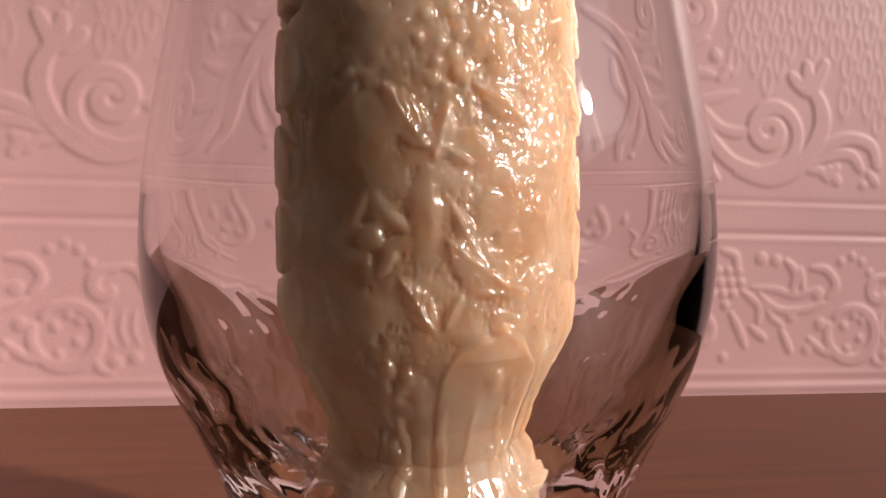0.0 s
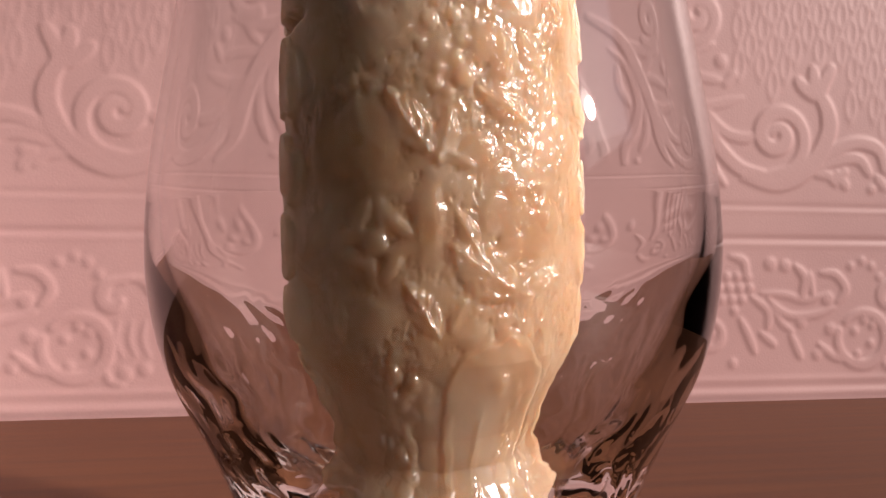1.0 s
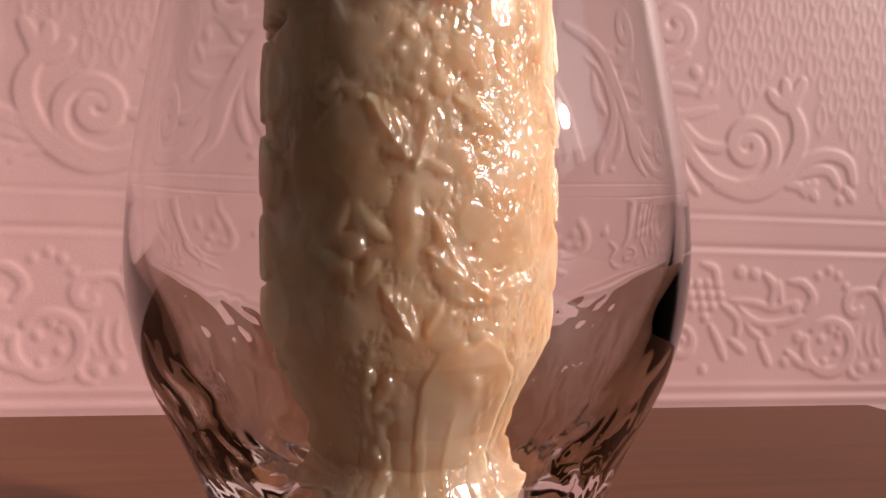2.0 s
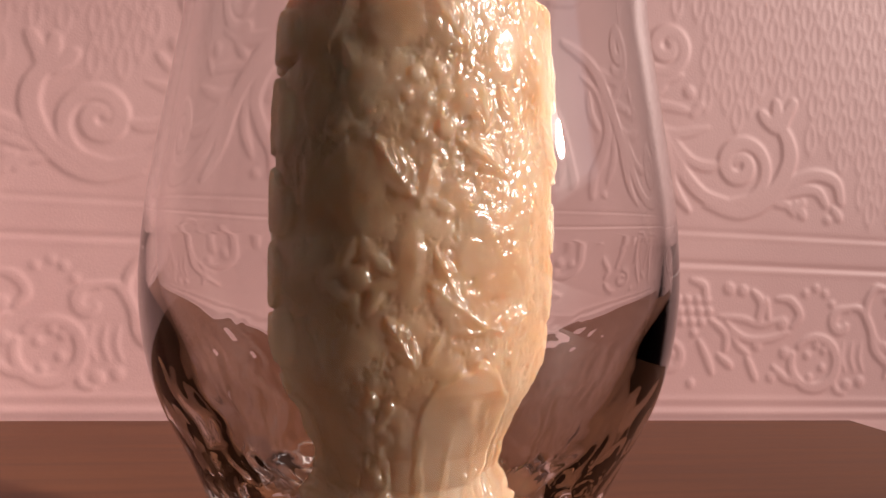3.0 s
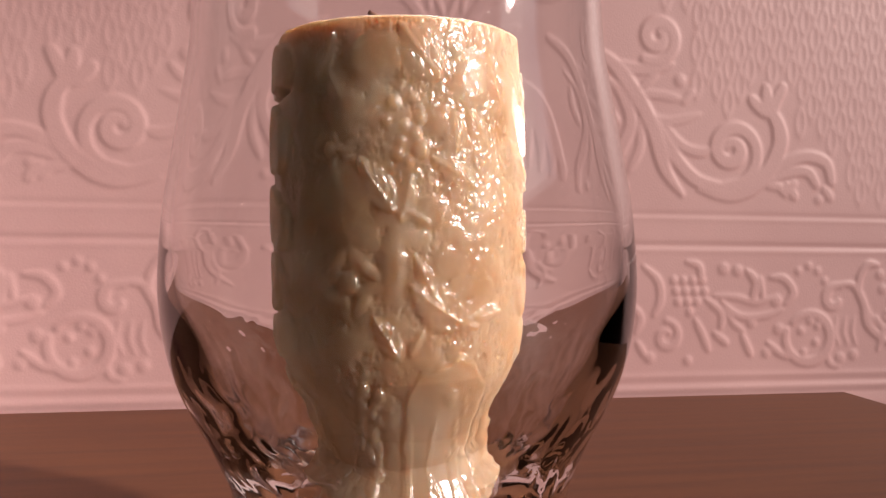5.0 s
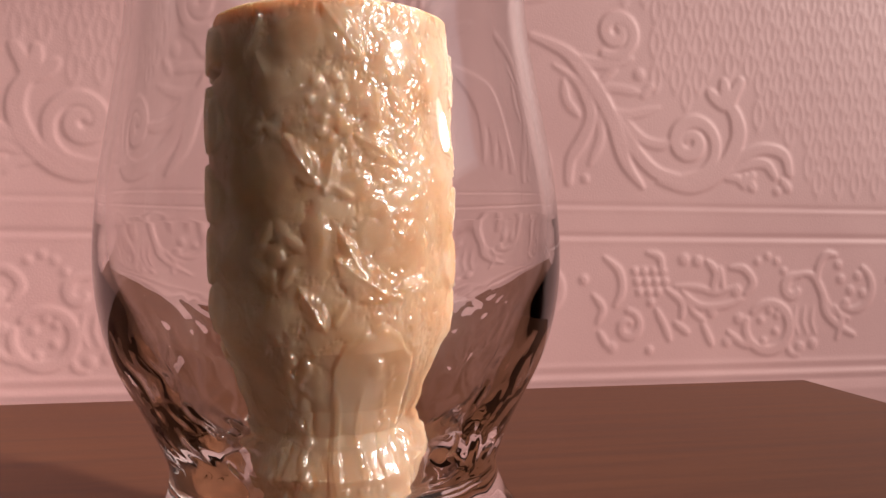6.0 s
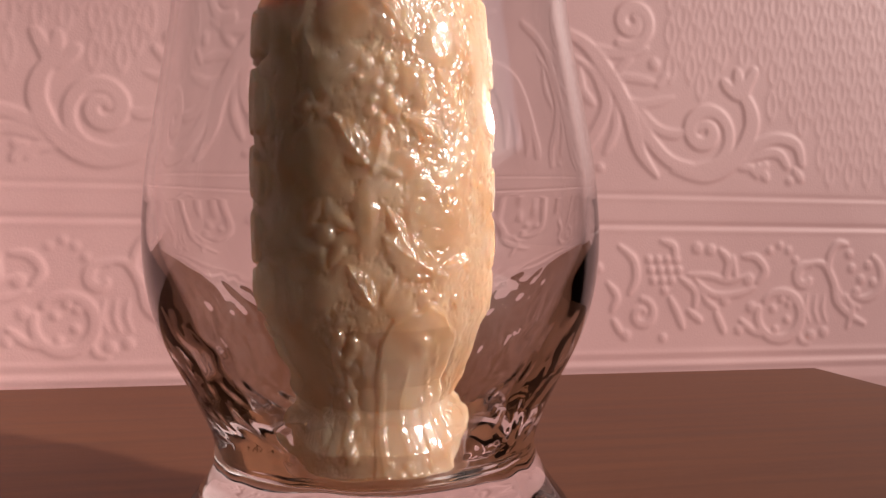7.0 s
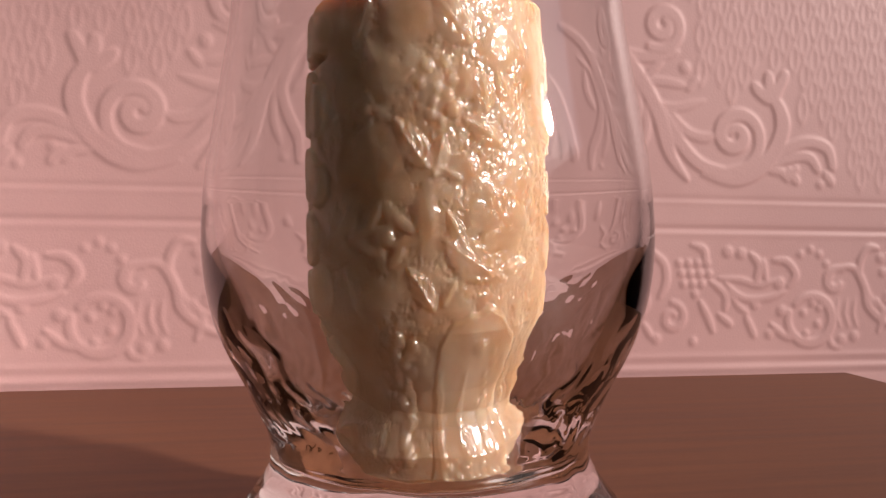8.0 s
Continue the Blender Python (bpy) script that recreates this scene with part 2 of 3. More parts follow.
        sh.spiral(o + 17, 809, 3.5, 9.0, -30, 0.75, 2.9, 1.0, -1)
        run([(20, 818), (30, 817), (37, 806), (40, 794), (50, 785), (60, 780)], 3.1, 1.15)
        run([(34, 813), (34, 822), (39, 830), (46, 830)], 2.8, 1.1)
        run([(38, 806), (44, 796), (56, 790)], 2.4, 0.8)
        sh.spiral(o + 58, 809, 15.0, 13.0, 60, 0.5, 2.6, 1.0, -1)
        for a, b in ((50, 815), (57, 808), (62, 817), (54, 800), (66, 806), (48, 824)):
            sh.dot(o + a, b, 2.8, 0.9)
        run([(46, 798), (51, 789), (48, 778)], 2.4)
        for a in (19, 25, 31):
            run([(a, 798), (a - 1, 789), (a + 2, 781)], 1.5, 0.7, (0.3, 0.3))
        sh.dot(o + 22, 773, 3.2)
        sh.dot(o + 31, 775, 3.0)
        run([(12, 778), (15, 770), (21, 768)], 2.2, 0.9)
        # flowers above the ring
        run([(-26, 822), (-17, 821), (-11, 813), (-16, 806)], 3.0)
        for a, b in ((-8, 826), (-1, 829), (5, 826), (10, 820), (13, 812)):
            sh.dot(o + a, b, 2.3, 0.8)
        run([(-42, 826), (-36, 819), (-38, 808)], 3.0)
        run([(-33, 822), (-31, 810)], 2.2)
        sh.dot(o - 22, 808, 3.6)
        sh.dot(o - 57, 827, 3.4)
        sh.dot(o - 48, 826, 3.2)
        # leaf spray
        run([(-62, 811), (-48, 810), (-36, 807), (-24, 810)], 2.4, 0.9)
        run([(-58, 808), (-46, 799), (-30, 799), (-18, 803)], 2.6, 1.0)
        run([(-56, 805), (-50, 795), (-43, 790)], 2.2, 0.9)
        run([(-68, 809), (-58, 801), (-58, 792)], 2.6, 1.0)
        run([(-62, 789), (-54, 783)], 2.6)
        run([(-44, 788), (-38, 776)], 2.6)
        sh.dot(o - 38, 795, 3.0)
        # bunch of berries and tendrils
        for i in range(4):
            for j in range(4 - abs(i - 1)):
                sh.dot(o + 118 + 6 * i + 1.5 * j, 820 - 6.2 * j, 2.4, 1.0)
        run([(99, 828), (108, 820), (110, 809), (106, 800)], 2.9)
        run([(126, 831), (134, 828), (135, 819)], 2.6)
        sh.spiral(o + 114, 787, 9.5, 3.0, 90, 1.1, 2.5, 1.0, -1)
        run([(132, 797), (137, 788), (141, 779)], 2.7)
        run([(92, 806), (98, 798), (95, 790)], 2.6)
        run([(96, 784), (101, 776)], 2.4)
        sh.dot(o + 104, 775, 3.0)
        sh.dot(o + 128, 773, 2.6)
        sh.dot(o + 86, 815, 2.8)
    # rules and mouldings along the frieze
    v = sh.v[:, None]
    for at_v, w, deep in ((858.5, 1.4, -0.55), (856.0, 1.2, 0.3), (840.5, 1.6, -1.0), (837.5, 1.6, 0.35), (764.0, 1.5, 0.7), (760.0, 1.0, -0.5), (756.5, 1.6, 0.9), (752.5, 1.0, -0.5), (746.0, 2.5, 0.5)):
        sh.h = sh.h + deep * np.exp(-((v - at_v) / w) ** 2)
    uu, vv = np.meshgrid(sh.u, sh.v)
    # slack in the hung paper, pores of the pressed stock
    sh.h += 0.18 * np.sin(uu / 47.0 + vv / 90.0) * np.sin(vv / 61.0 - uu / 130.0) + 0.06 * np.sin(uu / 9.0 + 3 * np.sin(vv / 23.0))
    rng = np.random.default_rng(5)
    grain = rng.normal(0, 1, sh.h.shape)
    grain = (grain + np.roll(grain, 1, 0) + np.roll(grain, 1, 1) + np.roll(grain, (1, 1), (0, 1))) / 4
    sh.h += 0.006 * grain
    for _ in range(3):
        sh.h = (2 * sh.h + np.roll(sh.h, 1, 0) + np.roll(sh.h, -1, 0) + np.roll(sh.h, 1, 1) + np.roll(sh.h, -1, 1)) / 6
    pts = np.stack([uu / 1000, WALL_Y - RELIEF * sh.h / 1000, vv / 1000], -1)
    return grid_mesh("wallpaper_panel", pts, PAPER)


RELIEF = 0.58


# ---- the carved candle ----
RADIUS, TALL = 32.6, 120.4
CARVING, MILKY = 0.75, 0.32


def candle_body():
    sh = Sheet(-103, 103, 0, TALL, 0.235, 0.27)
    deg = RADIUS * math.pi / 180
    uu, vv = np.meshgrid(sh.u, sh.v)

    rng = random.Random(11)

    def leaf(a, z, long, wide, turn, high=1.3, veins=5, lay=0.0):
        """A veined leaf with its middle at a degrees round and z up; turn: degrees from upright."""
        veins, high = veins + 2, 0.95 * high
        s, du, dv = sh.near(a * deg, z, long * 0.62)
        c, q = math.cos(radians(turn)), math.sin(radians(turn))
        x, y = du * c - dv * q, du * q + dv * c
        t = np.clip(y / long + 0.5, 0, 1)
        half = wide / 2 * np.sin(np.pi * t ** 0.8) ** 0.75 * (1 + 0.035 * np.sin(t * veins * 2 * np.pi))
        d = np.abs(x) / np.maximum(half, 1e-3)
        inside = np.clip((1 - d) * half / 0.55, 0, 1) * ((y > -long / 2) & (y < long / 2))
        form = high * (0.55 + 0.45 * (1 - np.clip(d, 0, 1) ** 2)) + lay
        crease = t * veins * 0.55 - np.abs(x) / wide * 4.2 + 0.3 * np.sin(1.1 * x + 0.6 * y + a) + 0.12 * np.sin(3.1 * x - 1.7 * y)
        rib = 0.7 * np.exp(-(x / 0.5) ** 2) - 0.75 * np.abs(np.sin(crease * np.pi)) ** 2 * np.clip(d / 0.15, 0, 1) + 0.25 * np.sin(0.9 * y + a)
        sh.raise_to(s, inside * (form + rib))

    def petal(a, z, long, wide, turn, high=1.4, lay=0.0, crisp=2.4):
        s, du, dv = sh.near(a * deg, z, max(long, wide) * 0.62)
        c, q = math.cos(radians(turn)), math.sin(radians(turn))
        x, y = du * c - dv * q, du * q + dv * c
        r = np.hypot(x / (wide / 2), y / (long / 2))
        e = np.clip((1 - r) * min(long, wide) / 2 / crisp, 0, 1)
        e = e * e * (3 - 2 * e)
        sh.raise_to(s, e * (high * (0.7 + 0.3 * np.clip(1 - r * r, 0, 1)) + lay))

    def flower(a, z, r, count, high=1.3, turn=0.0):
        for k in range(count):
            g = 360 / count * k + turn
            petal(a + 0.58 * r * math.sin(radians(g)) / deg, z + 0.58 * r * math.cos(radians(g)), r * 1.0, r * 0.36, -g, high * (0.7 + 0.3 * (k % 2)), 0.0, 0.8)
        sh.dot(a * deg, z, r * 0.24, high * 1.25)

    def rose(a, z, r, high=1.6):
        """Loose petals in three rounds, each laid a little higher."""
        for rank, (count, out, size) in enumerate(((7, 0.68, 0.62), (5, 0.38, 0.50), (3, 0.14, 0.34))):
            for k in range(count):
                g = 360 / count * k + 23 * rank + rng.uniform(-9, 9)
                petal(a + out * r * math.sin(radians(g)) / deg, z + out * r * math.cos(radians(g)), r * size * rng.uniform(0.9, 1.2), r * size * 1.35, -g, high * (0.5 + 0.28 * rank) * rng.uniform(0.85, 1.1), 0.0, 1.1)

    # broad petals and leaves round the sides and back, laid in courses
    for z, n in ((7, 9), (22, 8), (38, 9), (55, 8), (72, 9), (89, 8), (106, 9)):
        for k in range(n):
            a = -180 + 360 / n * (k + rng.random() * 0.5)
            if -62 < a < 48:
                continue
            if rng.random() < 0.5:
                petal(a, z + rng.uniform(-2, 2), rng.uniform(15, 19), rng.uniform(12, 18), rng.uniform(-30, 30), rng.uniform(1.2, 2.0))
            else:
                leaf(a, z + rng.uniform(-2, 2), rng.uniform(15, 20), rng.uniform(8, 12), rng.uniform(-70, 70), rng.uniform(1.2, 1.9))
    # courses that step the dark side's outline
    for a, z, long, wide in ((-84, 112, 13, 20), (-70, 111, 12, 14), (-86, 95, 18, 18), (-72, 93, 15, 12), (-88, 76, 17, 22), (-85, 58, 16, 18), (-72, 73, 14, 13), (-88, 43, 13, 20), (-86, 26, 18, 20), (-70, 45, 15, 12), (-70, 26, 14, 12)):
        petal(a, z, long, wide, 0, 3.4, 0.0, 0.9)
    # upper rank
    petal(-58, 110, 13, 15, 20, 1.4)
    leaf(-41, 112, 12, 6, 25, 1.2, 4)
    leaf(-36, 105, 8, 4, -30, 1.0, 3)
    petal(-19, 111.5, 11.5, 18, -12, 1.7)
    leaf(0, 112.5, 16, 9.5, -38, 1.9, 3)
    petal(24, 107, 14, 11, 8, 0.8)
    leaf(36, 109, 13, 7, -20, 1.3, 4)
    petal(46, 104, 13, 10, 0, 1.2)
    # berries
    for a, z, r in ((-11, 101, 1.5), (0, 97.6, 1.35), (-2, 94, 1.3), (-6.5, 96, 1.2), (0, 90.6, 1.8), (-8, 92.3, 1.2), (-9.5, 89.6, 1.4), (-3, 102, 1.2), (-14, 97, 1.1), (-5, 88, 1.1)):
        sh.dot(a * deg, z, r, r * 1.15)
    # middle rank
    leaf(-23, 98, 9, 4, 60, 0.9, 3)
    petal(-30, 99, 12, 12, 30, 1.1)
    flower(-38, 91, 5.2, 5, 1.2, 20)
    petal(-52, 96, 11, 10, -15, 1.2)
    petal(8, 97, 9, 8, 10, 1.0)
    leaf(14.5, 95, 9.5, 6.5, -6, 1.8, 4)
    leaf(26, 96, 10, 6, -35, 1.4, 4)
    leaf(33, 88, 10, 6, 25, 1.4, 4)
    leaf(14, 86, 13, 6, -62, 1.5, 5)
    leaf(-18, 83, 15, 7.5, -34, 2.0, 6)
    leaf(-6, 80, 11, 5.5, 14, 1.9, 5)
    leaf(-2, 76, 8, 3.6, -58, 1.5, 3)
    petal(-34, 80, 16, 17, -35, 1.3)
    petal(-50, 78, 15, 11, 10, 1.3)
    petal(-28, 72, 9, 13, 10, 0.9)
    petal(6, 77, 9, 10, 20, 1.0)
    rose(24, 66, 10.5, 1.7)
    rose(40, 78, 7.5, 1.4)
    flower(-30, 60, 9.6, 8, 1.35, 12)
    petal(-12, 64, 21, 7.5, 3, 1.3)
    leaf(-55, 62, 13, 7, 40, 1.2, 5)
    leaf(7, 54.5, 17, 10.5, -52, 2.3, 6)
    leaf(1, 62, 10, 4.2, -28, 1.6, 4)
    leaf(19, 50, 9, 4.5, -72, 1.5, 4)
    leaf(31, 52, 10, 5, -100, 1.3, 4)
    leaf(-14, 47.5, 12, 6.0, -32, 1.8, 5)
    leaf(-2, 46, 7, 3.2, 30, 1.4, 4)
    petal(-32, 45, 11, 10, 20, 1.0)
    leaf(-47, 46, 12, 6, -20, 1.1, 5)
    # the hood low on the lit side: a raised field with a rolled edge
    s = sh.window(-9 * deg, 38 * deg, 0, 45)
    hu, hv = uu[s] - 14 * deg, vv[s]
    top = 42.5 - 0.062 * hu ** 2 + 0.7 * np.sin(hu * 0.55) + 0.4 * np.sin(hu * 1.3) - np.clip(np.abs(hu) - 10.8, 0, 9) ** 2 * 3.0
    gap = np.clip((top - hv) / 0.7, 0, 1)
    lip = 0.6 * np.exp(-((top - hv - 1.2) / 0.9) ** 2)
    sh.raise_to(s, gap * (1.25 + lip + 0.5 * np.exp(-(hu / 5.0) ** 2)))
    flower(14, 33.5, 4.0, 6, 2.6)
    sh.dot(14 * deg, 33.5, 2.3, 2.9)
    for k in range(9):
        sh.dot((22 + 2.0 * math.sin(k * 2.1)) * deg, 32 - 2.4 * k, 1.2, 2.4)
    leaf(8, 25, 10, 3.5, 8, 2.2, 4)
    for side_a in (-4.5, 8.5):
        sh.stroke([(side_a * deg, 28), ((side_a - 0.5) * deg, 18), ((side_a + 1.0) * deg, 4)], 1.3, 2.3, (0.6, 0.8), 0.8)
    sh.stroke([(26 * deg, 20), (23 * deg, 12), (27 * deg, 4)], 2.8, 2.7, (0.6, 1), 1.6)
    for k in range(46):
        sh.dot(rng.uniform(-3, 36) * deg, rng.uniform(0.5, 6.5) + 0, rng.uniform(0.7, 1.5), rng.uniform(2.2, 3.4))
    # bunch of berries
    for k in range(30):
        z = 36 - k * 0.95
        sh.dot((-24 + rng.uniform(-5.5, 5.5) * (0.45 + 0.018 * z)) * deg, z, rng.uniform(1.0, 1.6), rng.uniform(1.3, 1.9))
    for k in range(14):
        sh.dot((-34 + rng.uniform(-3, 3)) * deg, rng.uniform(22, 36), rng.uniform(0.7, 1.1), rng.uniform(0.8, 1.2))
    petal(-44, 26, 20, 12, 6, 1.0)
    petal(-13, 22, 24, 8, -3, 0.8)
    # stippled ground between the carvings, tool marks elsewhere
    gen = np.random.default_rng(3)
    fine = gen.normal(0, 1, sh.h.shape)
    soft = fine.copy()
    for _ in range(3):
        soft = (soft + np.roll(soft, 1, 0) + np.roll(soft, -1, 0) + np.roll(soft, 1, 1) + np.roll(soft, -1, 1)) / 5
    lumps = gen.normal(0, 1, sh.h.shape)
    waxen = np.zeros_like(sh.h)
    for k in range(70):
        lumps = (lumps + np.roll(lumps, 1, 0) + np.roll(lumps, -1, 0) + np.roll(lumps, 1, 1) + np.roll(lumps, -1, 1)) / 5
        if k in (9, 69):
            waxen += (0.04 if k == 9 else 0.12) * lumps / lumps.std()
    ground = sh.h < 0.25
    sh.h += waxen
    sh.h += np.where(ground, 0.5 * soft, 0.10 * soft)
    sh.h += 0.12 * np.sin(uu / 6.3 + 2.0 * np.sin(vv / 9.0)) * np.sin(vv / 7.7 + np.sin(uu / 5.0)) + 0.06 * np.sin(uu / 2.1 + vv / 3.0 + np.sin(vv / 4.0)) * np.sin(vv / 2.6 - uu / 5.0)
    sh.h = (2 * sh.h + np.roll(sh.h, 1, 0) + np.roll(sh.h, -1, 0) + np.roll(sh.h, 1, 1) + np.roll(sh.h, -1, 1)) / 6
    # a groove cut right round under the top course
    cut = 105.3 + 0.8 * np.sin(uu / 7.0)
    sh.h -= 4.0 * np.exp(-((vv - cut) / 0.9) ** 2) * np.clip((-uu / deg - 60) / 10, 0, 1)
    # barrel shape, rounded ends
    f = vv / TALL
    base = RADIUS - 1.1 - 1.3 * np.clip((f - 0.72) / 0.28, 0, 1) ** 1.6
    # melted in towards the foot, where it spreads again
    base = base * np.interp(vv, (0, 3, 9, 14, 18, 24, 31, 37, 42), (0.72, 0.80, 0.82, 0.73, 0.69, 0.75, 0.89, 0.975, 1.0))
    edge = np.clip((TALL - vv) / 0.8, 0, 1)
    base = base - (1 - np.sqrt(np.clip(1 - (1 - edge) ** 2, 0, 1))) * 0.8
    melt = sh.h.copy()
    for _ in range(5):
        melt = (melt + np.roll(melt, 1, 0) + np.roll(melt, -1, 0) + np.roll(melt, 1, 1) + np.roll(melt, -1, 1)) / 5
    flank = np.clip((np.abs(uu / deg + 8) - 58) / 12, 0, 1)
    melt = melt + flank * (sh.h - melt)
    r_skin = base + (CARVING - 0.25 * flank) * sh.h
    r_body = np.minimum(base + (MILKY + 0.32 * flank) * melt, r_skin) - 0.2
    ang = uu / (103 * 2 + 0.235) * 2 * math.pi
    body, skin = (np.stack([r * np.sin(ang) / 1000, -r * np.cos(ang) / 1000, vv / 1000], -1) for r in (r_body, r_skin))
    caps = []
    for row, z_at, inward in ((body[0], 0.0, 0), (body[-1], TALL / 1000, 1)):
        rings = []
        for q, dz in ((0.93, -0.0001), (0.7, -0.0009), (0.4, -0.0016), (0.15, -0.002), (0.001, -0.002)):
            ring = row.copy()
            ring[:, 0] *= q
            ring[:, 1] *= q
            ring[:, 2] = z_at + dz * inward
            rings.append(ring)
        caps.append(np.array(rings))
    return grid_mesh("wax_body", np.concatenate([caps[0][::-1], body, caps[1]]), WAX, wrap=True), grid_mesh("carved_surface", skin[2:-2], SKIN, wrap=True)


# ---- the room ----
X0, X1, Y0, Z1 = -1.6, 1.62, -2.2, 2.5
tagged(slab("floor", (X0 - 0.2, Y0 - 0.2, -0.15), (X1 + 0.2, 0.7, 0.0), BOARDS), "brown wooden floor of the room", "floor", kind="structure")
tagged(slab("ceiling", (X0 - 0.2, Y0 - 0.2, Z1), (X1 + 0.2, 0.7, Z1 + 0.15), CEILING), "plain beige painted ceiling", "ceiling", kind="structure")
tagged(slab("wall_west", (X0 - 0.2, Y0 - 0.2, 0.0), (X0, 0.7, Z1), PLASTER), "plain pinkish painted side wall", "wall", kind="structure")
tagged(slab("wall_south", (X0, Y0 - 0.2, 0.0), (X1, Y0, Z1), PLASTER), "plain pinkish painted wall behind the table", "wall", kind="structure")
WIN = (-1.45, -0.36, 1.36, 2.22)
bm = bmesh.new()
box(bm, (X1, Y0 - 0.2, 0.0), (X1 + 0.2, WIN[0], Z1))
box(bm, (X1, WIN[1], 0.0), (X1 + 0.2, 0.7, Z1))
box(bm, (X1, WIN[0], 0.0), (X1 + 0.2, WIN[1], WIN[2]))
box(bm, (X1, WIN[0], WIN[3]), (X1 + 0.2, WIN[1], Z1))
tagged(mesh_object("wall_east", bm, PLASTER), "pinkish painted wall with a window opening", "wall", kind="structure")
win = thing("window_1", (X1 + 0.1, 0, 0), "white framed window that lets in low evening sun", "window", kind="structure")
for a, b in (((0, WIN[0], WIN[2]), (0.05, WIN[0] + 0.05, WIN[3])), ((0, WIN[1] - 0.05, WIN[2]), (0.05, WIN[1], WIN[3])),
             ((0, WIN[0] + 0.05, WIN[2]), (0.05, WIN[1] - 0.05, WIN[2] + 0.05)), ((0, WIN[0] + 0.05, WIN[3] - 0.05), (0.05, WIN[1] - 0.05, WIN[3]))):
    slab("window_frame", a, b, FRAME_WHITE, win, 0.004)

north = tagged(slab("wall_north", (X0, WALL_Y + 0.004, 0.0), (X1, WALL_Y + 0.2, Z1), PAPER), "pink wallpaper embossed with scrolls, lattice and a leafy frieze", "wall", kind="structure")
panel = wallpaper()
panel.parent = north

# ---- the table ----
TX0, TX1, TY0, TY1 = -0.85, 0.346, -0.25, 0.4215
table = thing("side_table", (0, 0, 0), "dark brown veneered wooden table against the papered wall", "table")
slab("tabletop", (TX0, TY0, TABLE_Z - 0.022), (TX1, TY1, TABLE_Z), VENEER, table, 0.0012)
for x in (TX0 + 0.03, TX1 - 0.08):
    for y in (TY0 + 0.03, TY1 - 0.08):
        slab("leg", (x, y, 0.0), (x + 0.05, y + 0.05, TABLE_Z - 0.022), VENEER, table, 0.003)
for y in (TY0 + 0.04, TY1 - 0.06):
    slab("apron", (TX0 + 0.08, y, TABLE_Z - 0.10), (TX1 - 0.08, y + 0.02, TABLE_Z - 0.022), VENEER, table, 0.002)

# ---- the glass ----
AXIS = (0.0420, 0.1905)
LEANS = pose(AXIS[0], AXIS[1], TABLE_Z, 0, -1.2, 0)
# (radius, height) of the outer skin up to the flared lip
OUTER = [(0.0535, 0.0008), (0.0540, 0.004), (0.0515, 0.010), (0.0468, 0.0165), (0.0434, 0.0225), (0.0425, 0.0285), (0.0440, 0.0345), (0.0490, 0.0450),
         (0.0545, 0.0560), (0.0575, 0.0655), (0.0590, 0.0755), (0.0592, 0.0853), (0.0580, 0.0995), (0.0557, 0.1135), (0.0535, 0.1260), (0.0513, 0.1395), (0.0504, 0.1555), (0.0507, 0.170), (0.0520, 0.187), (0.0540, 0.203), (0.0562, 0.217)]
BOWL = [(0.0563, 0.0910), (0.0555, 0.0790), (0.0525, 0.0680), (0.0478, 0.0575), (0.0415, 0.0470),
        (0.0352, 0.0375), (0.0312, 0.0305), (0.0292, 0.0255), (0.0265, 0.0222), (0.0150, 0.0212), (0.0, 0.0210)]
WALL_THICK, LIP_TOP = 0.0024, 0.217

outer = smooth_profile(OUTER)
upper = [p for p in outer if p[1] > 0.095]
inner = [(r - WALL_THICK * (1 - 0.35 * (z - 0.095) / 0.122), z) for r, z in reversed(upper)] + smooth_profile(BOWL, 10)
rim_r, rim_w = 0.5 * (outer[-1][0] + inner[0][0]), 0.5 * (outer[-1][0] - inner[0][0])
rim = [(rim_r + rim_w * math.cos(t), LIP_TOP + rim_w * math.sin(t)) for t in (0.5, 1.05, 1.57, 2.1, 2.65)]
foot = [(0.0, 0.0030), (0.020, 0.0028), (0.040, 0.0020), (0.0500, 0.0006)]
INNER_FROM = len(foot) + len(outer) + len(rim)


def glass_shape(k, r, a, z):
    """Uneven pressed glass, strongest in the thick bowl bottom."""
    c, q = math.cos(a), math.sin(a)
    if k >= INNER_FROM:
        deep = max(0.0, min(1.0, (0.067 - z) / 0.016)) * max(0.1, min(1.0, (z - 0.028) / 0.010)) * (0.1 + 0.9 * c ** 4)
        a += 0.16 * noise.noise(Vector((c * 2, q * 2, z * 170))) + 0.05 * noise.noise(Vector((c * 3 + 9, q * 3, z * 360)))
        c, q = math.cos(a), math.sin(a)
        v = 0.9 * noise.noise(Vector((c * 8, q * 8, z * 75))) + 0.4 * noise.noise(Vector((c * 15 + 7, q * 15, z * 120)))
        return r + deep * 0.0013 * v, z
    deep = max(0.0, min(1.0, (0.058 - z) / 0.03))
    v = noise.noise(Vector((c * 5 + 11, q * 5, z * 120)))
    return r + deep * 0.00035 * v, z


vase = thing("glass_vase", (0, 0, 0), "clear bulbous glass vase with flared lip and thick wavy foot", "vase")
vase.matrix_world = LEANS
glass = part("glass_body", lathe(foot + outer + rim + inner, 480, glass_shape), GLASS, vase, smooth=True)
glass.visible_shadow = False

# small maker's mark printed on the far outside of the vase, under the lip
MARK_AT, MARK_TALL, MARK_WIDE, MARK_DROP, MARK_SLANT = (139.5, 0.1852), 0.0062, 0.0080, -0.0019, -0.0018


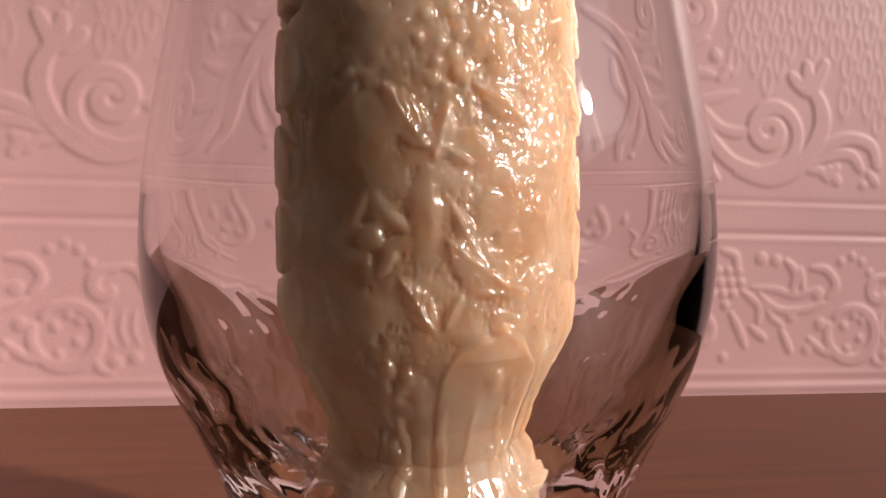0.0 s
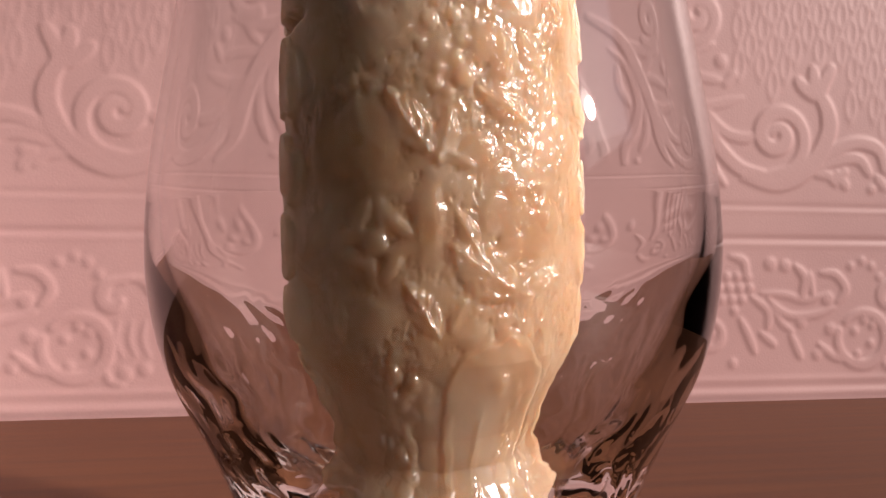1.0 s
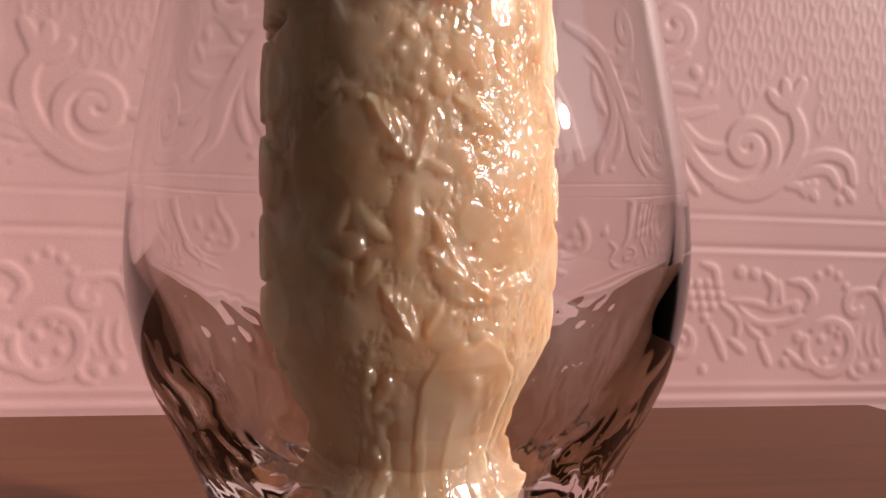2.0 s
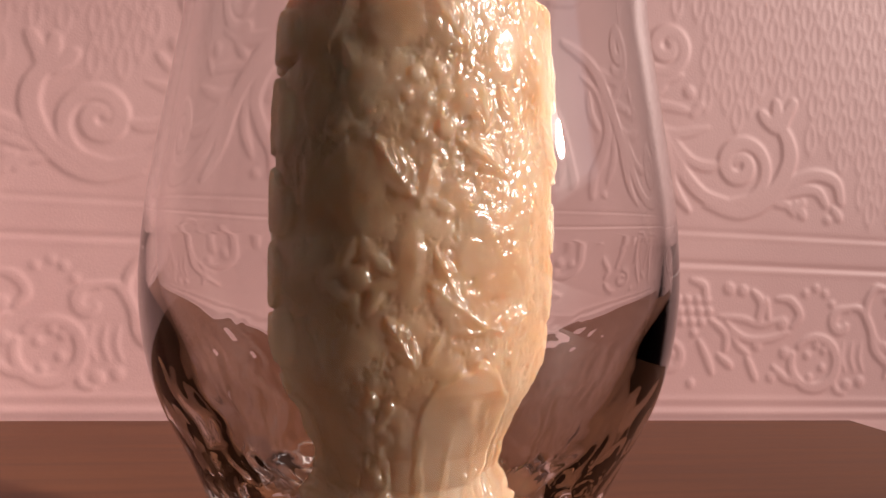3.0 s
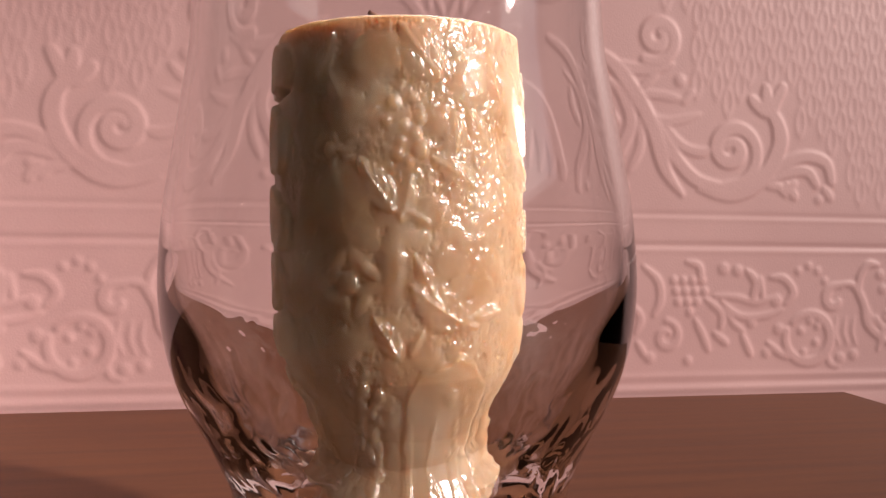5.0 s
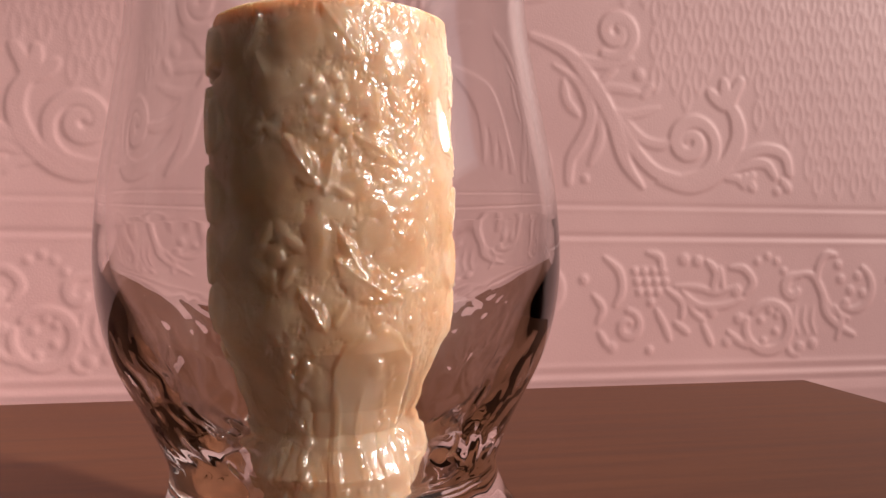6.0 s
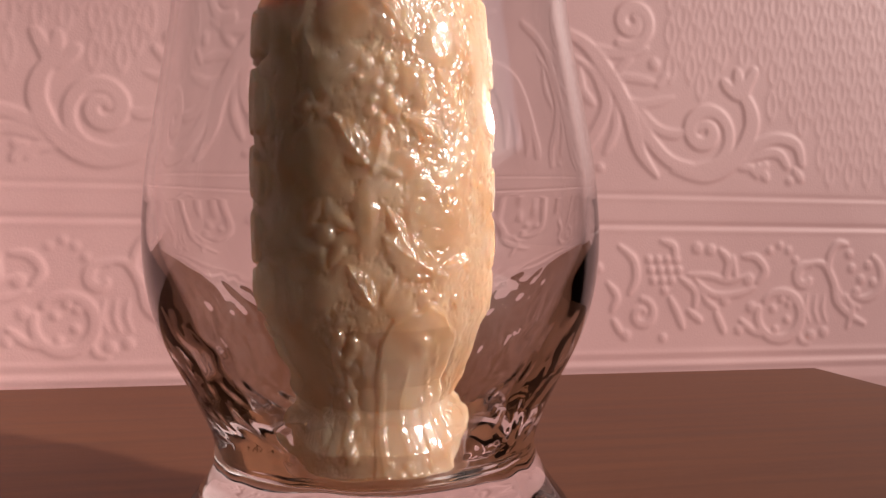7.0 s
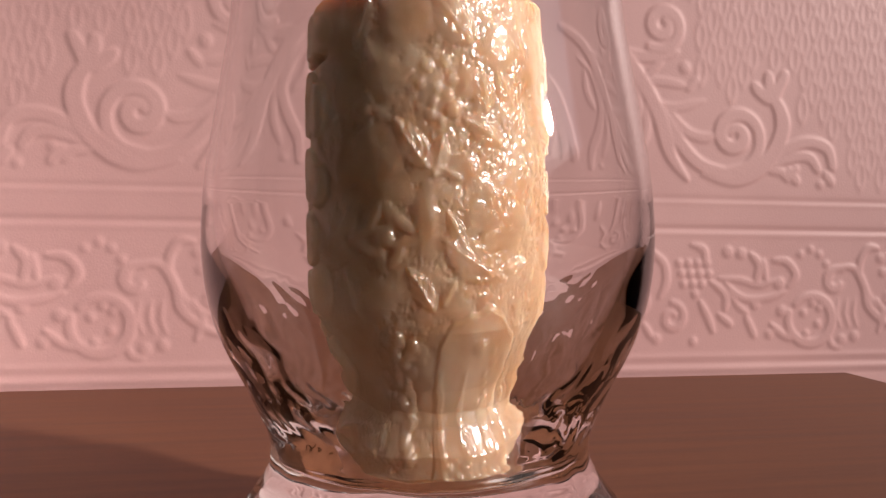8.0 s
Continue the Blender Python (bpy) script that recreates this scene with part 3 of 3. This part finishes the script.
def printed(cells):
    """Thin ink patches on the curved glass; cells are boxes (u0, u1, v0, v1) in parts of the mark's width and height."""
    bm = bmesh.new()
    for u0, u1, v0, v1 in cells:
        grid = []
        for j in range(5):
            for out in (0.00006, 0.00022):
                row = []
                for i in range(5):
                    u, v = u0 + (u1 - u0) * i / 4, v0 + (v1 - v0) * j / 4
                    h = MARK_AT[1] + MARK_TALL * v + MARK_DROP * u
                    r = np.interp(h, [p[1] for p in outer[12:]], [p[0] for p in outer[12:]]) + out
                    g = radians(MARK_AT[0]) - (MARK_WIDE * u + MARK_SLANT * v) / r
                    row.append(bm.verts.new((r * math.cos(g), r * math.sin(g), h)))
                grid.append(row)
        low, high = grid[0::2], grid[1::2]
        for j in range(4):
            for i in range(4):
                bm.faces.new((high[j][i], high[j][i + 1], high[j + 1][i + 1], high[j + 1][i]))
                bm.faces.new((low[j][i], low[j + 1][i], low[j + 1][i + 1], low[j][i + 1]))
        edge = [(0, i) for i in range(5)] + [(j, 4) for j in range(1, 5)] + [(4, i) for i in range(3, -1, -1)] + [(j, 0) for j in range(3, 0, -1)]
        for (j, i), (n, m) in zip(edge, edge[1:] + edge[:1]):
            bm.faces.new((low[j][i], low[n][m], high[n][m], high[j][i]))
    return bm


part("printed_mark", printed([(-0.5, -0.28, -0.5, 0.5), (0.28, 0.5, -0.5, 0.5), (-0.27, 0.27, 0.32, 0.5), (-0.27, 0.27, -0.5, -0.32), (-0.12, 0.12, -0.2, 0.2)]), INK, vase, "small dark printed diamond mark")

# ---- the carved pillar candle ----
candle = thing("pillar_candle", (0, 0, 0), "beige carved wax pillar candle with leaves and flowers, inside the vase", "candle")
candle.matrix_world = LEANS @ pose(0.0002, 0.001, 0.0214)
wax, carved = candle_body()
wax.parent = carved.parent = candle
tagged(carved, "glossy carved leaves, flowers and berries")
carved.visible_shadow = False
bm = bmesh.new()
way = [Vector((0.0, 0.0, 0.116)), Vector((-0.0005, 0, 0.1211)), Vector((-0.003, 0, 0.1239)), Vector((-0.0062, 0.0005, 0.1271)), Vector((-0.0078, 0.0005, 0.1281))]
rings = []
for k, p in enumerate(way):
    d = (way[min(k + 1, 4)] - way[max(k - 1, 0)]).normalized()
    side = d.cross(Vector((0, 1, 0))).normalized()
    up = side.cross(d)
    rr = (0.0009, 0.00085, 0.0008, 0.00085, 0.0006)[k]
    rings.append([bm.verts.new(p + rr * (math.cos(2 * math.pi * i / 10) * side + math.sin(2 * math.pi * i / 10) * up)) for i in range(10)])
for p, q in zip(rings, rings[1:]):
    for i in range(10):
        bm.faces.new((p[i], p[(i + 1) % 10], q[(i + 1) % 10], q[i]))
bm.faces.new(rings[-1])
part("wick", bm, WICK, candle, "bent brown burnt wick", smooth=True)
